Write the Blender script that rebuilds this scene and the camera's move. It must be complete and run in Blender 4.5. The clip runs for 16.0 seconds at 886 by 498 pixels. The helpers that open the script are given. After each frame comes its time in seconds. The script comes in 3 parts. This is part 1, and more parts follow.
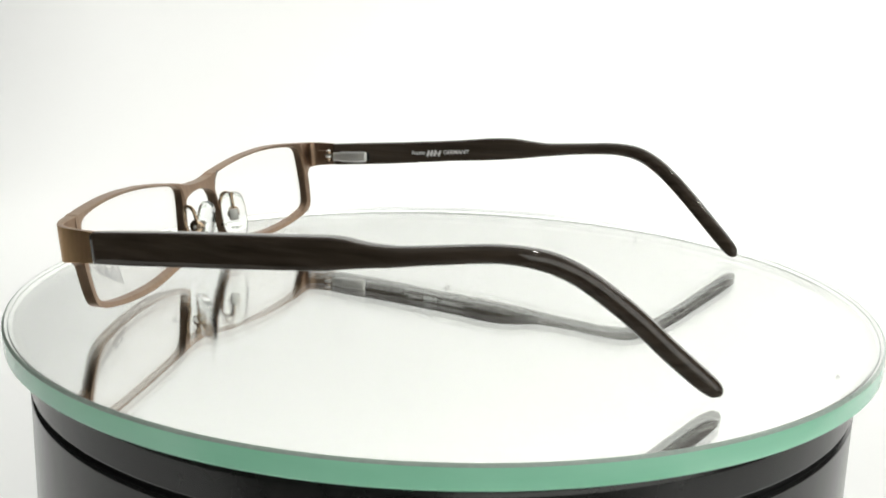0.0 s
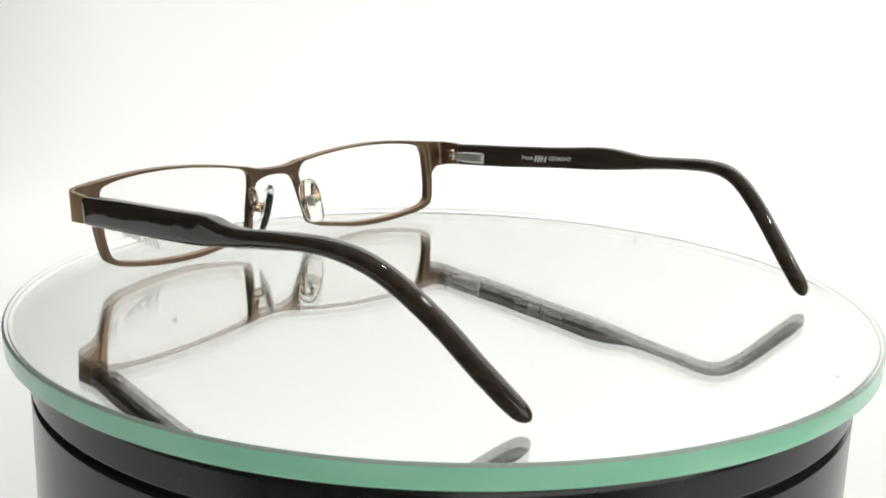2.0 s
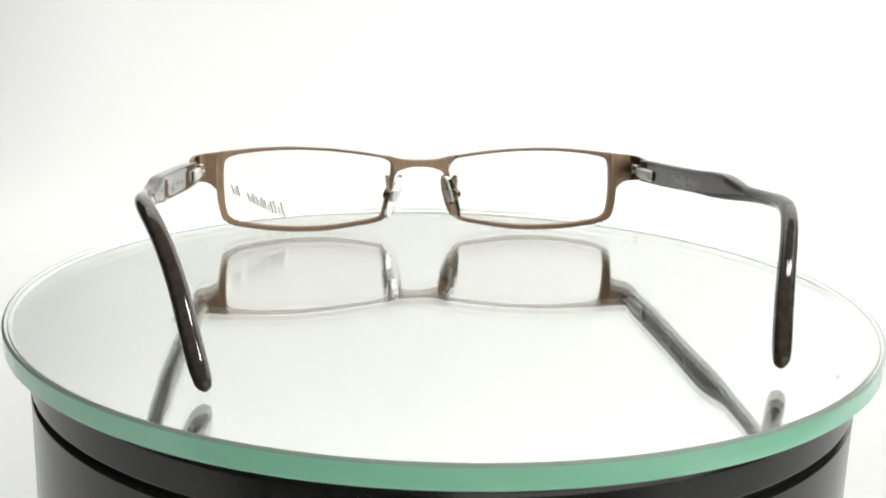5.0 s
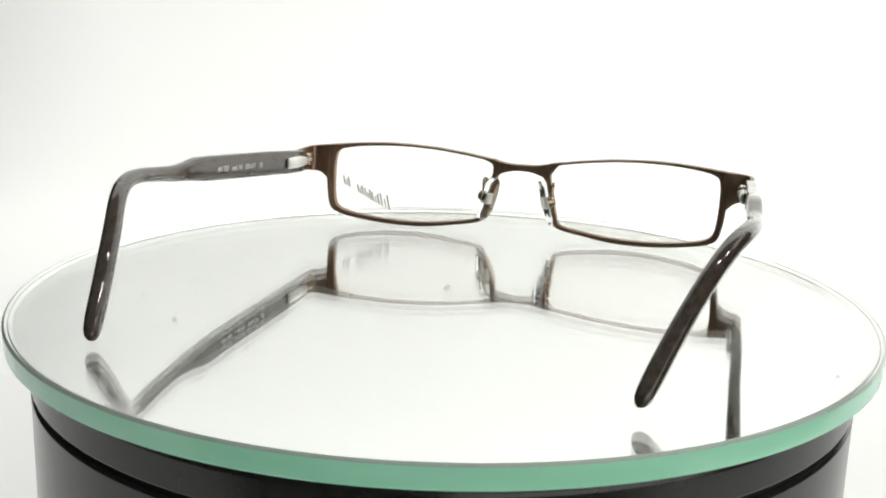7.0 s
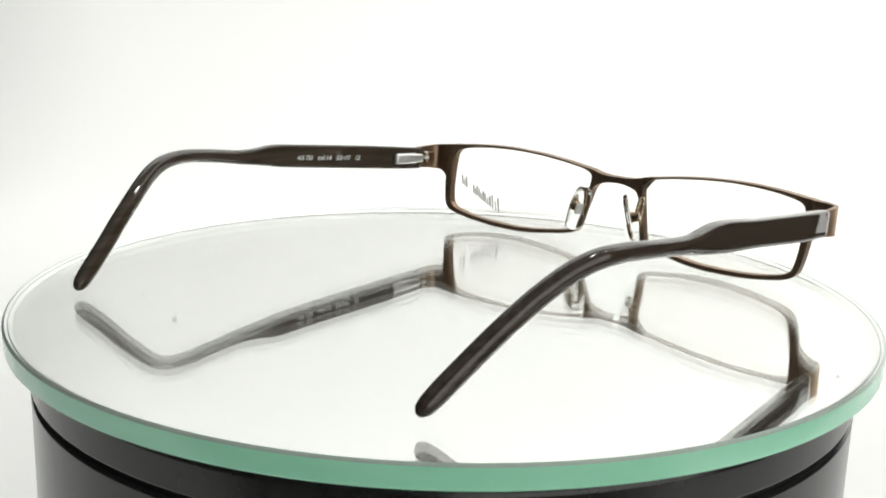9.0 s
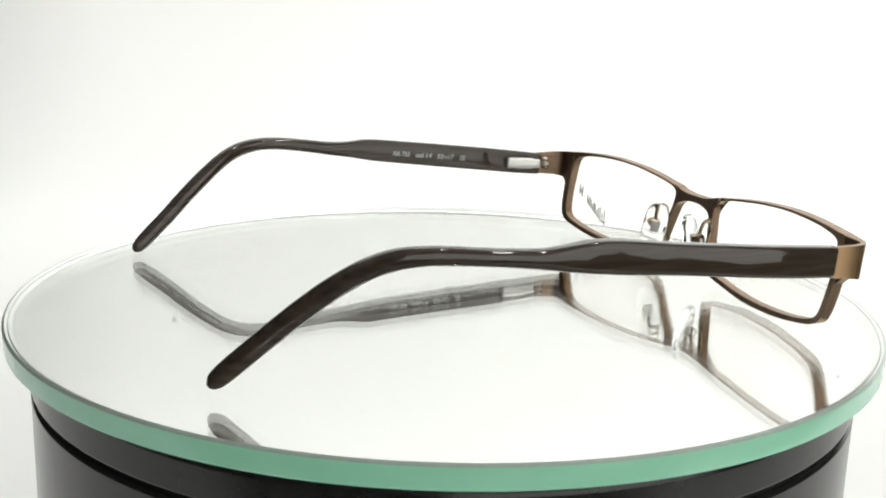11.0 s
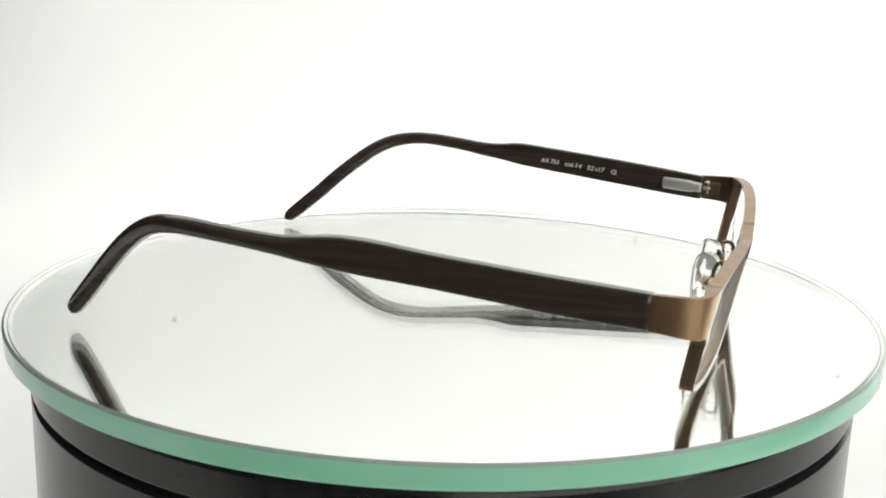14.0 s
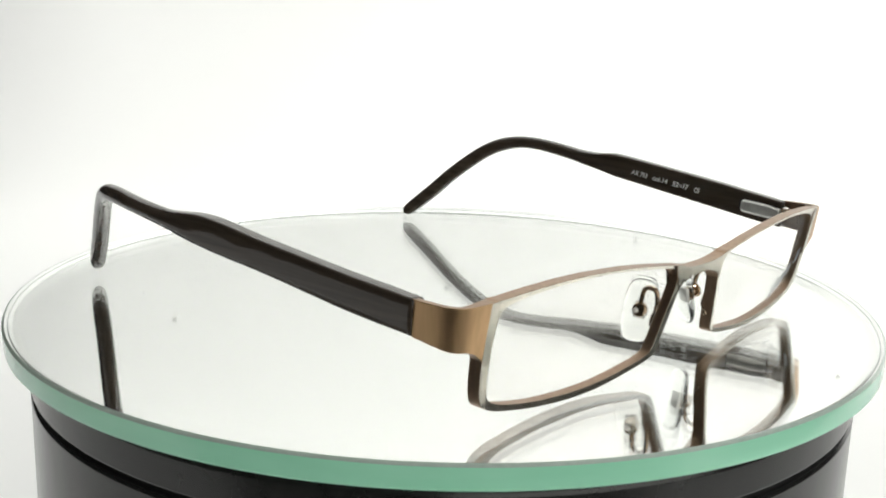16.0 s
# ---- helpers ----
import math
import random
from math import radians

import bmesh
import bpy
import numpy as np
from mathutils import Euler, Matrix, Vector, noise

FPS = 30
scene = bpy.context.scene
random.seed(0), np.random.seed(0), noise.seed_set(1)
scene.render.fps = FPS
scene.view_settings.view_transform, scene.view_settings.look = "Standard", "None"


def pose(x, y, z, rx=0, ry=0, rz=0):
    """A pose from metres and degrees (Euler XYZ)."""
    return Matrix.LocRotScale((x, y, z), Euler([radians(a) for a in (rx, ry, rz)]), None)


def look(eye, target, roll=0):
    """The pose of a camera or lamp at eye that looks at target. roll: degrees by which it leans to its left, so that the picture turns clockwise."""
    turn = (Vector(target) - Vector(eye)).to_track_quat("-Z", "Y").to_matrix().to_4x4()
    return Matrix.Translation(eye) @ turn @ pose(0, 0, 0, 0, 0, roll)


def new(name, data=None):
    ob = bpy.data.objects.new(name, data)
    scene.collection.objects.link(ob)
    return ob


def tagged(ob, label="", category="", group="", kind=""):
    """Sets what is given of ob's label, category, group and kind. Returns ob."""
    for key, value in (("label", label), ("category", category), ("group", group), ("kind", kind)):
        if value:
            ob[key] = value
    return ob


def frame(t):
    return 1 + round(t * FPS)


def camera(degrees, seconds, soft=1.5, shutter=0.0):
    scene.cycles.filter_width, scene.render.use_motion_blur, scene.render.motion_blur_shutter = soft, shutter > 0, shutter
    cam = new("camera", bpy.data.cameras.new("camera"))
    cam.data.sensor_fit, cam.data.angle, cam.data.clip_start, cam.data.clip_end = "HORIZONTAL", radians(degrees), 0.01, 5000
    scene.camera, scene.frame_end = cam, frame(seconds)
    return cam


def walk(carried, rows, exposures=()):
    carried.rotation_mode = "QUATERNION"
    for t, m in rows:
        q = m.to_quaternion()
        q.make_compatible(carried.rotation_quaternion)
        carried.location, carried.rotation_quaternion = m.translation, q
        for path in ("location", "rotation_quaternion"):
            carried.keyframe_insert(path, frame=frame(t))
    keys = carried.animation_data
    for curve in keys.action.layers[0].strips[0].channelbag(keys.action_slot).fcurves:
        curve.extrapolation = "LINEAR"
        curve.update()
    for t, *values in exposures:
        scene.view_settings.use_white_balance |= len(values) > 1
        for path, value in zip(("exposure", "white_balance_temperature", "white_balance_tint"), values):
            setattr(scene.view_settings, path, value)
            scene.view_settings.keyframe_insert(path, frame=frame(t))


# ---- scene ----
cam = camera(43.954, 16.0, soft=2.05)
EYE = (0.0, -0.27555, 0.07691)
_p, _y = radians(13.526), radians(-0.0744)
AIM = (EYE[0] + math.sin(_y) * math.cos(_p), EYE[1] + math.cos(_y) * math.cos(_p), EYE[2] - math.sin(_p))
VIEW = look(EYE, AIM, 1.651)
walk(cam, [(0.0, VIEW), (16.0, VIEW)])

# ---- light: a white tent of cloth with added glow, open towards a dim room ----
scene.view_settings.exposure = -0.3
world = bpy.data.worlds.new("studio")
scene.world = world
world.use_nodes = True
world.node_tree.nodes["Background"].inputs["Color"].default_value = (0.97, 1.0, 0.95, 1)
world.node_tree.nodes["Background"].inputs["Strength"].default_value = 0.30
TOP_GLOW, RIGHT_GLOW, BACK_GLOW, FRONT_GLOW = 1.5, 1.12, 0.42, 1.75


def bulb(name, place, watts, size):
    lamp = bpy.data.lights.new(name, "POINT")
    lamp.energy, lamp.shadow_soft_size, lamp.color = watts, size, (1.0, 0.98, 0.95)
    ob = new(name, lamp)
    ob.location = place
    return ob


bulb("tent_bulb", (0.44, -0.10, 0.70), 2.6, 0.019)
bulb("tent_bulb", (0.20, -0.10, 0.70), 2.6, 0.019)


# ---- materials ----
def node_mat(name):
    m = bpy.data.materials.new(name)
    m.use_nodes = True
    nt = m.node_tree
    return m, nt, nt.nodes["Principled BSDF"]


def link(nt, a, b):
    nt.links.new(a, b)


def noise_tex(nt, scale, detail=3.0, stretch=None):
    coord = nt.nodes.new("ShaderNodeTexCoord")
    n = nt.nodes.new("ShaderNodeTexNoise")
    n.inputs["Scale"].default_value, n.inputs["Detail"].default_value = scale, detail
    if stretch:
        mp = nt.nodes.new("ShaderNodeMapping")
        mp.inputs["Scale"].default_value = stretch
        link(nt, coord.outputs["Object"], mp.inputs["Vector"])
        link(nt, mp.outputs["Vector"], n.inputs["Vector"])
    else:
        link(nt, coord.outputs["Object"], n.inputs["Vector"])
    return n


def ramp(nt, source, stops):
    r = nt.nodes.new("ShaderNodeValToRGB")
    while len(r.color_ramp.elements) < len(stops):
        r.color_ramp.elements.new(0.5)
    for e, (pos, col) in zip(r.color_ramp.elements, stops):
        e.position, e.color = pos, (*col, 1)
    link(nt, source, r.inputs["Fac"])
    return r


def bump(nt, bsdf, source, strength, dist):
    b = nt.nodes.new("ShaderNodeBump")
    b.inputs["Strength"].default_value, b.inputs["Distance"].default_value = strength, dist
    link(nt, source, b.inputs["Height"])
    link(nt, b.outputs["Normal"], bsdf.inputs["Normal"])


def solid(name, dark, light, rough, metal=0.0, scale=300.0, stretch=None, relief=0.0, relief_dist=0.00005, coat=0.0, spread=0.06, wave=0.0):
    """Two tones mixed by a grain, with a roughness that varies and a fine relief."""
    m, nt, b = node_mat(name)
    n = noise_tex(nt, scale, 4.0, stretch)
    r = ramp(nt, n.outputs["Fac"], [(0.3, dark), (0.7, light)])
    link(nt, r.outputs["Color"], b.inputs["Base Color"])
    wide = noise_tex(nt, scale * 0.13, 2.0)
    mr = nt.nodes.new("ShaderNodeMapRange")
    mr.inputs["To Min"].default_value, mr.inputs["To Max"].default_value = max(0.0, rough - spread), rough + spread
    link(nt, wide.outputs["Fac"], mr.inputs["Value"])
    link(nt, mr.outputs["Result"], b.inputs["Roughness"])
    b.inputs["Metallic"].default_value = metal
    b.inputs["Coat Weight"].default_value, b.inputs["Coat Roughness"].default_value = coat, 0.05
    if relief:
        bump(nt, b, n.outputs["Fac"], relief, relief_dist)
    if wave:                                       # slow unevenness of a hand-polished face
        fine = next(k for k in nt.nodes if k.bl_idname == "ShaderNodeBump")
        w = nt.nodes.new("ShaderNodeBump")
        w.inputs["Strength"].default_value, w.inputs["Distance"].default_value = wave, 0.0006
        link(nt, noise_tex(nt, 150.0, 1.0).outputs["Fac"], w.inputs["Height"])
        link(nt, w.outputs["Normal"], fine.inputs["Normal"])
    return m


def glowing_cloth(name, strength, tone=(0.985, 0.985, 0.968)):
    """White tent cloth with added emission in place of light from unseen lamps."""
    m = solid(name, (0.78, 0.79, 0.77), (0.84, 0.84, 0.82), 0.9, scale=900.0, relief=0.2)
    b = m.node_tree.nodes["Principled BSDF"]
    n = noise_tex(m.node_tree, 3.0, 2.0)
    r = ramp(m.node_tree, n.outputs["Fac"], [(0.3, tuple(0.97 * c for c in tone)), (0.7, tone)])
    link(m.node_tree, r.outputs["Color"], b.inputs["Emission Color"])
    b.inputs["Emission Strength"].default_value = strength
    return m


def sheet_mirror(name, share, tint, rough=0.0):
    """A coating that mirrors a share of the light and lets the rest pass."""
    m, nt, b = node_mat(name)
    nt.nodes.remove(b)
    gl, tr, mx = nt.nodes.new("ShaderNodeBsdfGlossy"), nt.nodes.new("ShaderNodeBsdfTransparent"), nt.nodes.new("ShaderNodeMixShader")
    n = noise_tex(nt, 60.0, 3.0)
    r = ramp(nt, n.outputs["Fac"], [(0.3, tuple(0.985 * c for c in tint)), (0.7, tint)])
    link(nt, r.outputs["Color"], gl.inputs["Color"])
    gl.inputs["Roughness"].default_value = rough
    mx.inputs["Fac"].default_value = share
    link(nt, tr.outputs["BSDF"], mx.inputs[1])
    link(nt, gl.outputs["BSDF"], mx.inputs[2])
    link(nt, mx.outputs["Shader"], nt.nodes["Material Output"].inputs["Surface"])
    return m


def clear_sheet(name, tint, base, rise):
    """Clear glass too thin to bend what is seen through it; its gloss grows towards grazing angles."""
    m, nt, b = node_mat(name)
    nt.nodes.remove(b)
    gl, tr, mx = nt.nodes.new("ShaderNodeBsdfGlossy"), nt.nodes.new("ShaderNodeBsdfTransparent"), nt.nodes.new("ShaderNodeMixShader")
    lw, pw, ml = nt.nodes.new("ShaderNodeLayerWeight"), nt.nodes.new("ShaderNodeMath"), nt.nodes.new("ShaderNodeMath")
    lw.inputs["Blend"].default_value = 0.5
    pw.operation, ml.operation = "POWER", "MULTIPLY_ADD"
    pw.inputs[1].default_value, ml.inputs[1].default_value, ml.inputs[2].default_value = 5.0, rise, base
    link(nt, lw.outputs["Facing"], pw.inputs[0])
    link(nt, pw.outputs["Value"], ml.inputs[0])
    tr.inputs["Color"].default_value = (*tint, 1)
    gl.inputs["Roughness"].default_value = 0.0
    link(nt, ml.outputs["Value"], mx.inputs["Fac"])
    link(nt, tr.outputs["BSDF"], mx.inputs[1])
    link(nt, gl.outputs["BSDF"], mx.inputs[2])
    link(nt, mx.outputs["Shader"], nt.nodes["Material Output"].inputs["Surface"])
    return m


def silicone(name):
    m, nt, b = node_mat(name)
    b.inputs["Base Color"].default_value = (0.96, 0.97, 0.96, 1)
    b.inputs["Transmission Weight"].default_value = 1.0
    b.inputs["IOR"].default_value = 1.2
    n = noise_tex(nt, 400.0, 2.0)
    mr = nt.nodes.new("ShaderNodeMapRange")
    mr.inputs["To Min"].default_value, mr.inputs["To Max"].default_value = 0.02, 0.10
    link(nt, n.outputs["Fac"], mr.inputs["Value"])
    link(nt, mr.outputs["Result"], b.inputs["Roughness"])
    return m


# backdrop and table are one sheet, brightened by its own added emission
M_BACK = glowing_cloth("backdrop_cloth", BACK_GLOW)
M_TOP = glowing_cloth("added_top_panel", TOP_GLOW)
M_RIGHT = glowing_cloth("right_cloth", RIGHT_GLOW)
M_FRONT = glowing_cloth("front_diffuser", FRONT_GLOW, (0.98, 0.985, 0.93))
M_ROOM = solid("dim_room_paint", (0.11, 0.107, 0.103), (0.14, 0.137, 0.133), 0.8, scale=8.0)
M_SPOT = glowing_cloth("stained_cloth", BACK_GLOW * 0.04)
M_ACETATE = solid("dark_brown_acetate", (0.040, 0.030, 0.022), (0.074, 0.056, 0.042), 0.022, scale=300.0, stretch=(2.2, 0.09, 2.2), relief=0.03, coat=0.2, spread=0.012, wave=0.12)
M_BRONZE = solid("brushed_bronze", (0.25, 0.170, 0.114), (0.32, 0.220, 0.150), 0.40, metal=1.0, scale=900.0, stretch=(1.0, 1.0, 0.15), relief=0.05, spread=0.06)
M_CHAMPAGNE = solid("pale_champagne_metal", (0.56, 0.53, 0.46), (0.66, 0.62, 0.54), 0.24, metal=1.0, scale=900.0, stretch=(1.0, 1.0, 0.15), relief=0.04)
M_GOLD = solid("brushed_gold_bronze", (0.58, 0.38, 0.205), (0.67, 0.44, 0.245), 0.33, metal=1.0, scale=900.0, stretch=(1.0, 1.0, 0.12), relief=0.05)
M_STEEL = solid("polished_steel", (0.86, 0.85, 0.82), (0.93, 0.92, 0.89), 0.46, metal=1.0, scale=500.0)
M_WIRE = solid("bronze_wire", (0.40, 0.30, 0.21), (0.52, 0.40, 0.28), 0.14, metal=1.0, scale=500.0)
M_LENS = clear_sheet("demo_lens", (0.996, 0.990, 0.986), 0.010, 0.18)
M_PAD = silicone("clear_silicone")
M_PRINT = solid("silver_print", (0.84, 0.84, 0.82), (0.93, 0.93, 0.91), 0.5, scale=3000.0)
M_LOGO = solid("grey_lens_print", (0.46, 0.47, 0.47), (0.56, 0.57, 0.57), 0.6, scale=3000.0)
M_TOPGLASS = clear_sheet("plate_glass_face", (0.992, 1.0, 0.994), 0.02, 0.32)
M_HALF = sheet_mirror("half_silvering", 0.52, (0.998, 0.998, 0.988))
M_RIM = sheet_mirror("rim_reflector_coat", 1.0, (0.93, 0.935, 0.925), 0.18)
M_MIRROR = sheet_mirror("full_silvering", 1.0, (0.998, 0.998, 0.988))
M_EDGE = solid("green_glass_edge", (0.38, 0.86, 0.60), (0.44, 0.91, 0.66), 0.20, scale=40.0, stretch=(1, 1, 4.0), coat=0.6, spread=0.05)
M_BEVEL = solid("ground_glass_bevel", (0.30, 0.33, 0.32), (0.38, 0.41, 0.40), 0.35, scale=900.0, coat=0.3)
M_LIP = solid("dark_green_glass_lip", (0.42, 0.53, 0.46), (0.50, 0.60, 0.53), 0.3, scale=900.0, coat=0.4)
M_DRUM = solid("black_lacquer", (0.012, 0.012, 0.012), (0.020, 0.019, 0.019), 0.20, scale=220.0, relief=0.02, spread=0.06)
M_DRUM.node_tree.nodes["Principled BSDF"].inputs["Specular IOR Level"].default_value = 0.48
M_GROOVE = solid("black_rubber", (0.004, 0.004, 0.004), (0.009, 0.009, 0.009), 0.7, scale=900.0)


# ---- mesh tools; lengths in millimetres ----
def part(name, bm, material, parent=None, label="", smooth=True, flip=True):
    if flip:
        bmesh.ops.recalc_face_normals(bm, faces=bm.faces)
    bmesh.ops.scale(bm, vec=(0.001, 0.001, 0.001), verts=bm.verts)
    me = bpy.data.meshes.new(name)
    bm.to_mesh(me)
    bm.free()
    me.materials.append(material)
    for poly in me.polygons:
        poly.use_smooth = smooth
    ob = new(name, me)
    if parent:
        ob.parent = parent
    if label:
        tagged(ob, label)
    return ob


def bevelled(ob, width, segments=2, angle=35, harden=False):
    mod = ob.modifiers.new("bevel", "BEVEL")
    mod.width, mod.segments, mod.limit_method, mod.angle_limit = width * 0.001, segments, "ANGLE", radians(angle)
    mod.harden_normals = harden
    return ob


def sections(rings, closed=True, cap=True):
    """A skin over rings of equally many points."""
    bm = bmesh.new()
    vs = [[bm.verts.new(p) for p in ring] for ring in rings]
    n = len(vs[0])
    for a, b in zip(vs, vs[1:]):
        for i in range(n if closed else n - 1):
            j = (i + 1) % n
            bm.faces.new((a[i], a[j], b[j], b[i]))
    if cap:
        bm.faces.new(vs[0][::-1])
        bm.faces.new(vs[-1])
    return bm


def spline(points, steps):
    """Catmull-Rom through the points."""
    pts = [Vector(p) for p in points]
    ext = [2 * pts[0] - pts[1]] + pts + [2 * pts[-1] - pts[-2]]
    out = []
    for i in range(1, len(ext) - 2):
        p0, p1, p2, p3 = ext[i - 1:i + 3]
        for k in range(steps):
            t = k / steps
            out.append(0.5 * (2 * p1 + (p2 - p0) * t + (2 * p0 - 5 * p1 + 4 * p2 - p3) * t * t + (3 * p1 - p0 - 3 * p2 + p3) * t ** 3))
    return out + [pts[-1]]


def tube(points, radius, steps=6, sides=10):
    path = spline(points, steps)
    rings, up = [], Vector((0.3, 0.9, 0.2))
    for i, p in enumerate(path):
        d = (path[min(i + 1, len(path) - 1)] - path[max(i - 1, 0)]).normalized()
        u = (up - d * up.dot(d)).normalized()
        up, v = u, d.cross(u)
        rings.append([p + radius * (math.cos(a) * u + math.sin(a) * v) for a in [2 * math.pi * k / sides for k in range(sides)]])
    return sections(rings)


def box(centre, size, turn=None):
    bm = bmesh.new()
    bmesh.ops.create_cube(bm, size=1.0)
    bmesh.ops.scale(bm, vec=size, verts=bm.verts)
    if turn:
        bmesh.ops.transform(bm, matrix=turn, verts=bm.verts)
    bmesh.ops.translate(bm, vec=centre, verts=bm.verts)
    return bm


def rings_of_disc(profile, sides=256):
    """A body of revolution round z from (radius, z) pairs."""
    bm = bmesh.new()
    rows = []
    for r, z in profile:
        rows.append([bm.verts.new((r * math.cos(2 * math.pi * k / sides), r * math.sin(2 * math.pi * k / sides), z)) for k in range(sides)])
    for a, b in zip(rows, rows[1:]):
        for k in range(sides):
            j = (k + 1) % sides
            bm.faces.new((a[k], a[j], b[j], b[k]))
    return bm, rows


def flat_disc(radius, z, sides=256):
    bm = bmesh.new()
    bm.faces.new([bm.verts.new((radius * math.cos(2 * math.pi * k / sides), radius * math.sin(2 * math.pi * k / sides), z)) for k in range(sides)])
    return bm


# ---- the tent and the room behind the camera ----
def sweep():
    """Table cloth that curves up into the back wall."""
    prof = [(-245.0, -130.0), (690.0, -130.0)]
    for k in range(1, 13):
        a = radians(90 * k / 12)
        prof.append((690 + 210 * math.sin(a), -130 + 210 * (1 - math.cos(a))))
    prof.append((900.0, 850.0))
    bm = bmesh.new()
    rows = []
    for y, z in prof:
        right = 330.0 + 310.0 * min(1.0, (y + 200.0) / 890.0)     # cut back in front on one side, as wide as the tent behind
        rows.append([bm.verts.new((x, y, z)) for x in (-700.0, -350.0, 0.0, 0.5 * right, right)])
    for a, b in zip(rows, rows[1:]):
        for i in range(4):
            bm.faces.new((a[i], a[i + 1], b[i + 1], b[i]))
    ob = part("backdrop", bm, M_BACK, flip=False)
    mod = ob.modifiers.new("thick", "SOLIDIFY")
    mod.thickness, mod.offset = 0.004, -1
    return tagged(ob, "seamless white cloth backdrop curving up from the table", "backdrop", kind="structure")


BACKDROP = sweep()
for x, z, r in ((-299.0, 292.7, 3.4), (4.4, 247.5, 3.4), (-331.5, 262.8, 2.4), (447.0, 337.0, 3.2), (209.0, 188.0, 2.8)):
    bm = bmesh.new()
    bmesh.ops.create_uvsphere(bm, u_segments=10, v_segments=6, radius=r)
    bmesh.ops.scale(bm, vec=(1, 0.3, 1), verts=bm.verts)
    bmesh.ops.translate(bm, vec=(x, 895.4, z), verts=bm.verts)
    part("spot", bm, M_SPOT, BACKDROP, "small dark spot on the cloth")


def panel(name, centre, size, mat, label):
    ob = part(name, box(centre, size), mat, smooth=False)
    return tagged(ob, label, "wall", kind="structure")


# unseen glowing panel, added to brighten the upper backdrop and the plate's rim
tagged(panel("ceiling", (60, 620, 858), (1600, 570, 8), M_TOP, "added glowing white panel, unseen above the back of the tent"), category="ceiling")
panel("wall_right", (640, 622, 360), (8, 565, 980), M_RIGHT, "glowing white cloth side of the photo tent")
panel("wall_room_back", (0, -1900, 500), (4400, 20, 2600), M_ROOM, "dim grey wall of the room")
panel("wall_room_left", (-2200, -350, 500), (20, 3080, 2600), M_ROOM, "dim grey wall of the room")
panel("wall_room_right", (2200, -350, 500), (20, 3080, 2600), M_ROOM, "dim grey wall of the room")
panel("wall_room_front", (0, 1200, 500), (4400, 20, 2600), M_ROOM, "dim grey wall of the room")
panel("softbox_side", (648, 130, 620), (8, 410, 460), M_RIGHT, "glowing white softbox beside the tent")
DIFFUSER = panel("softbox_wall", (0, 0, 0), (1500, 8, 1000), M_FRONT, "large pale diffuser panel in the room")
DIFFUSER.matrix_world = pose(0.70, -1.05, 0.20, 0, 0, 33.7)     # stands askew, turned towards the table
tagged(panel("floor", (0, -350, -810), (4400, 3120, 20), M_ROOM, "dim grey floor of the room"), category="floor")


# ---- turntable ----
PLATE_R, PLATE_T = 106.9, 5.1
PLATE_X, PLATE_Y, PLATE_Z = 0.45, -1.5, 0.4     # its centre and its upper face


def turntable_base():
    base = tagged(new("turntable_base"), "black lacquered round turntable drum on white cloth", "turntable")
    base.location = (PLATE_X * 0.001, PLATE_Y * 0.001, -0.130)
    lift = 130.0 + PLATE_Z
    bm, rows = rings_of_disc([(96.0, -7.2), (100.8, -7.2), (101.3, -7.9), (101.6, -8.6), (101.6, -8.9), (101.6, -14.9), (101.6, -15.2), (101.1, -15.6)])
    bmesh.ops.translate(bm, vec=(0, 0, lift), verts=bm.verts)
    part("collar", bm, M_DRUM, base)
    bm, rows = rings_of_disc([(101.1, -15.6), (100.0, -15.7), (100.0, -17.0), (101.1, -17.1)])
    bmesh.ops.translate(bm, vec=(0, 0, lift), verts=bm.verts)
    part("groove", bm, M_GROOVE, base, "dull black gap round the drum")
    bm, rows = rings_of_disc([(101.1, -17.1), (101.6, -17.6), (101.6, -17.9), (101.6, -125.0), (101.6, -126.0), (101.1, -130.4), (2.0, -130.4)])
    bmesh.ops.translate(bm, vec=(0, 0, lift), verts=bm.verts)
    part("drum", bm, M_DRUM, base)
    bm, rows = rings_of_disc([(98.0, -5.12), (99.0, -5.3), (99.0, -7.2), (60.0, -7.2), (1.0, -7.2)])
    bmesh.ops.translate(bm, vec=(0, 0, lift), verts=bm.verts)
    part("turning_ring", bm, M_GROOVE, base, "black ring that carries the plate")
    return base


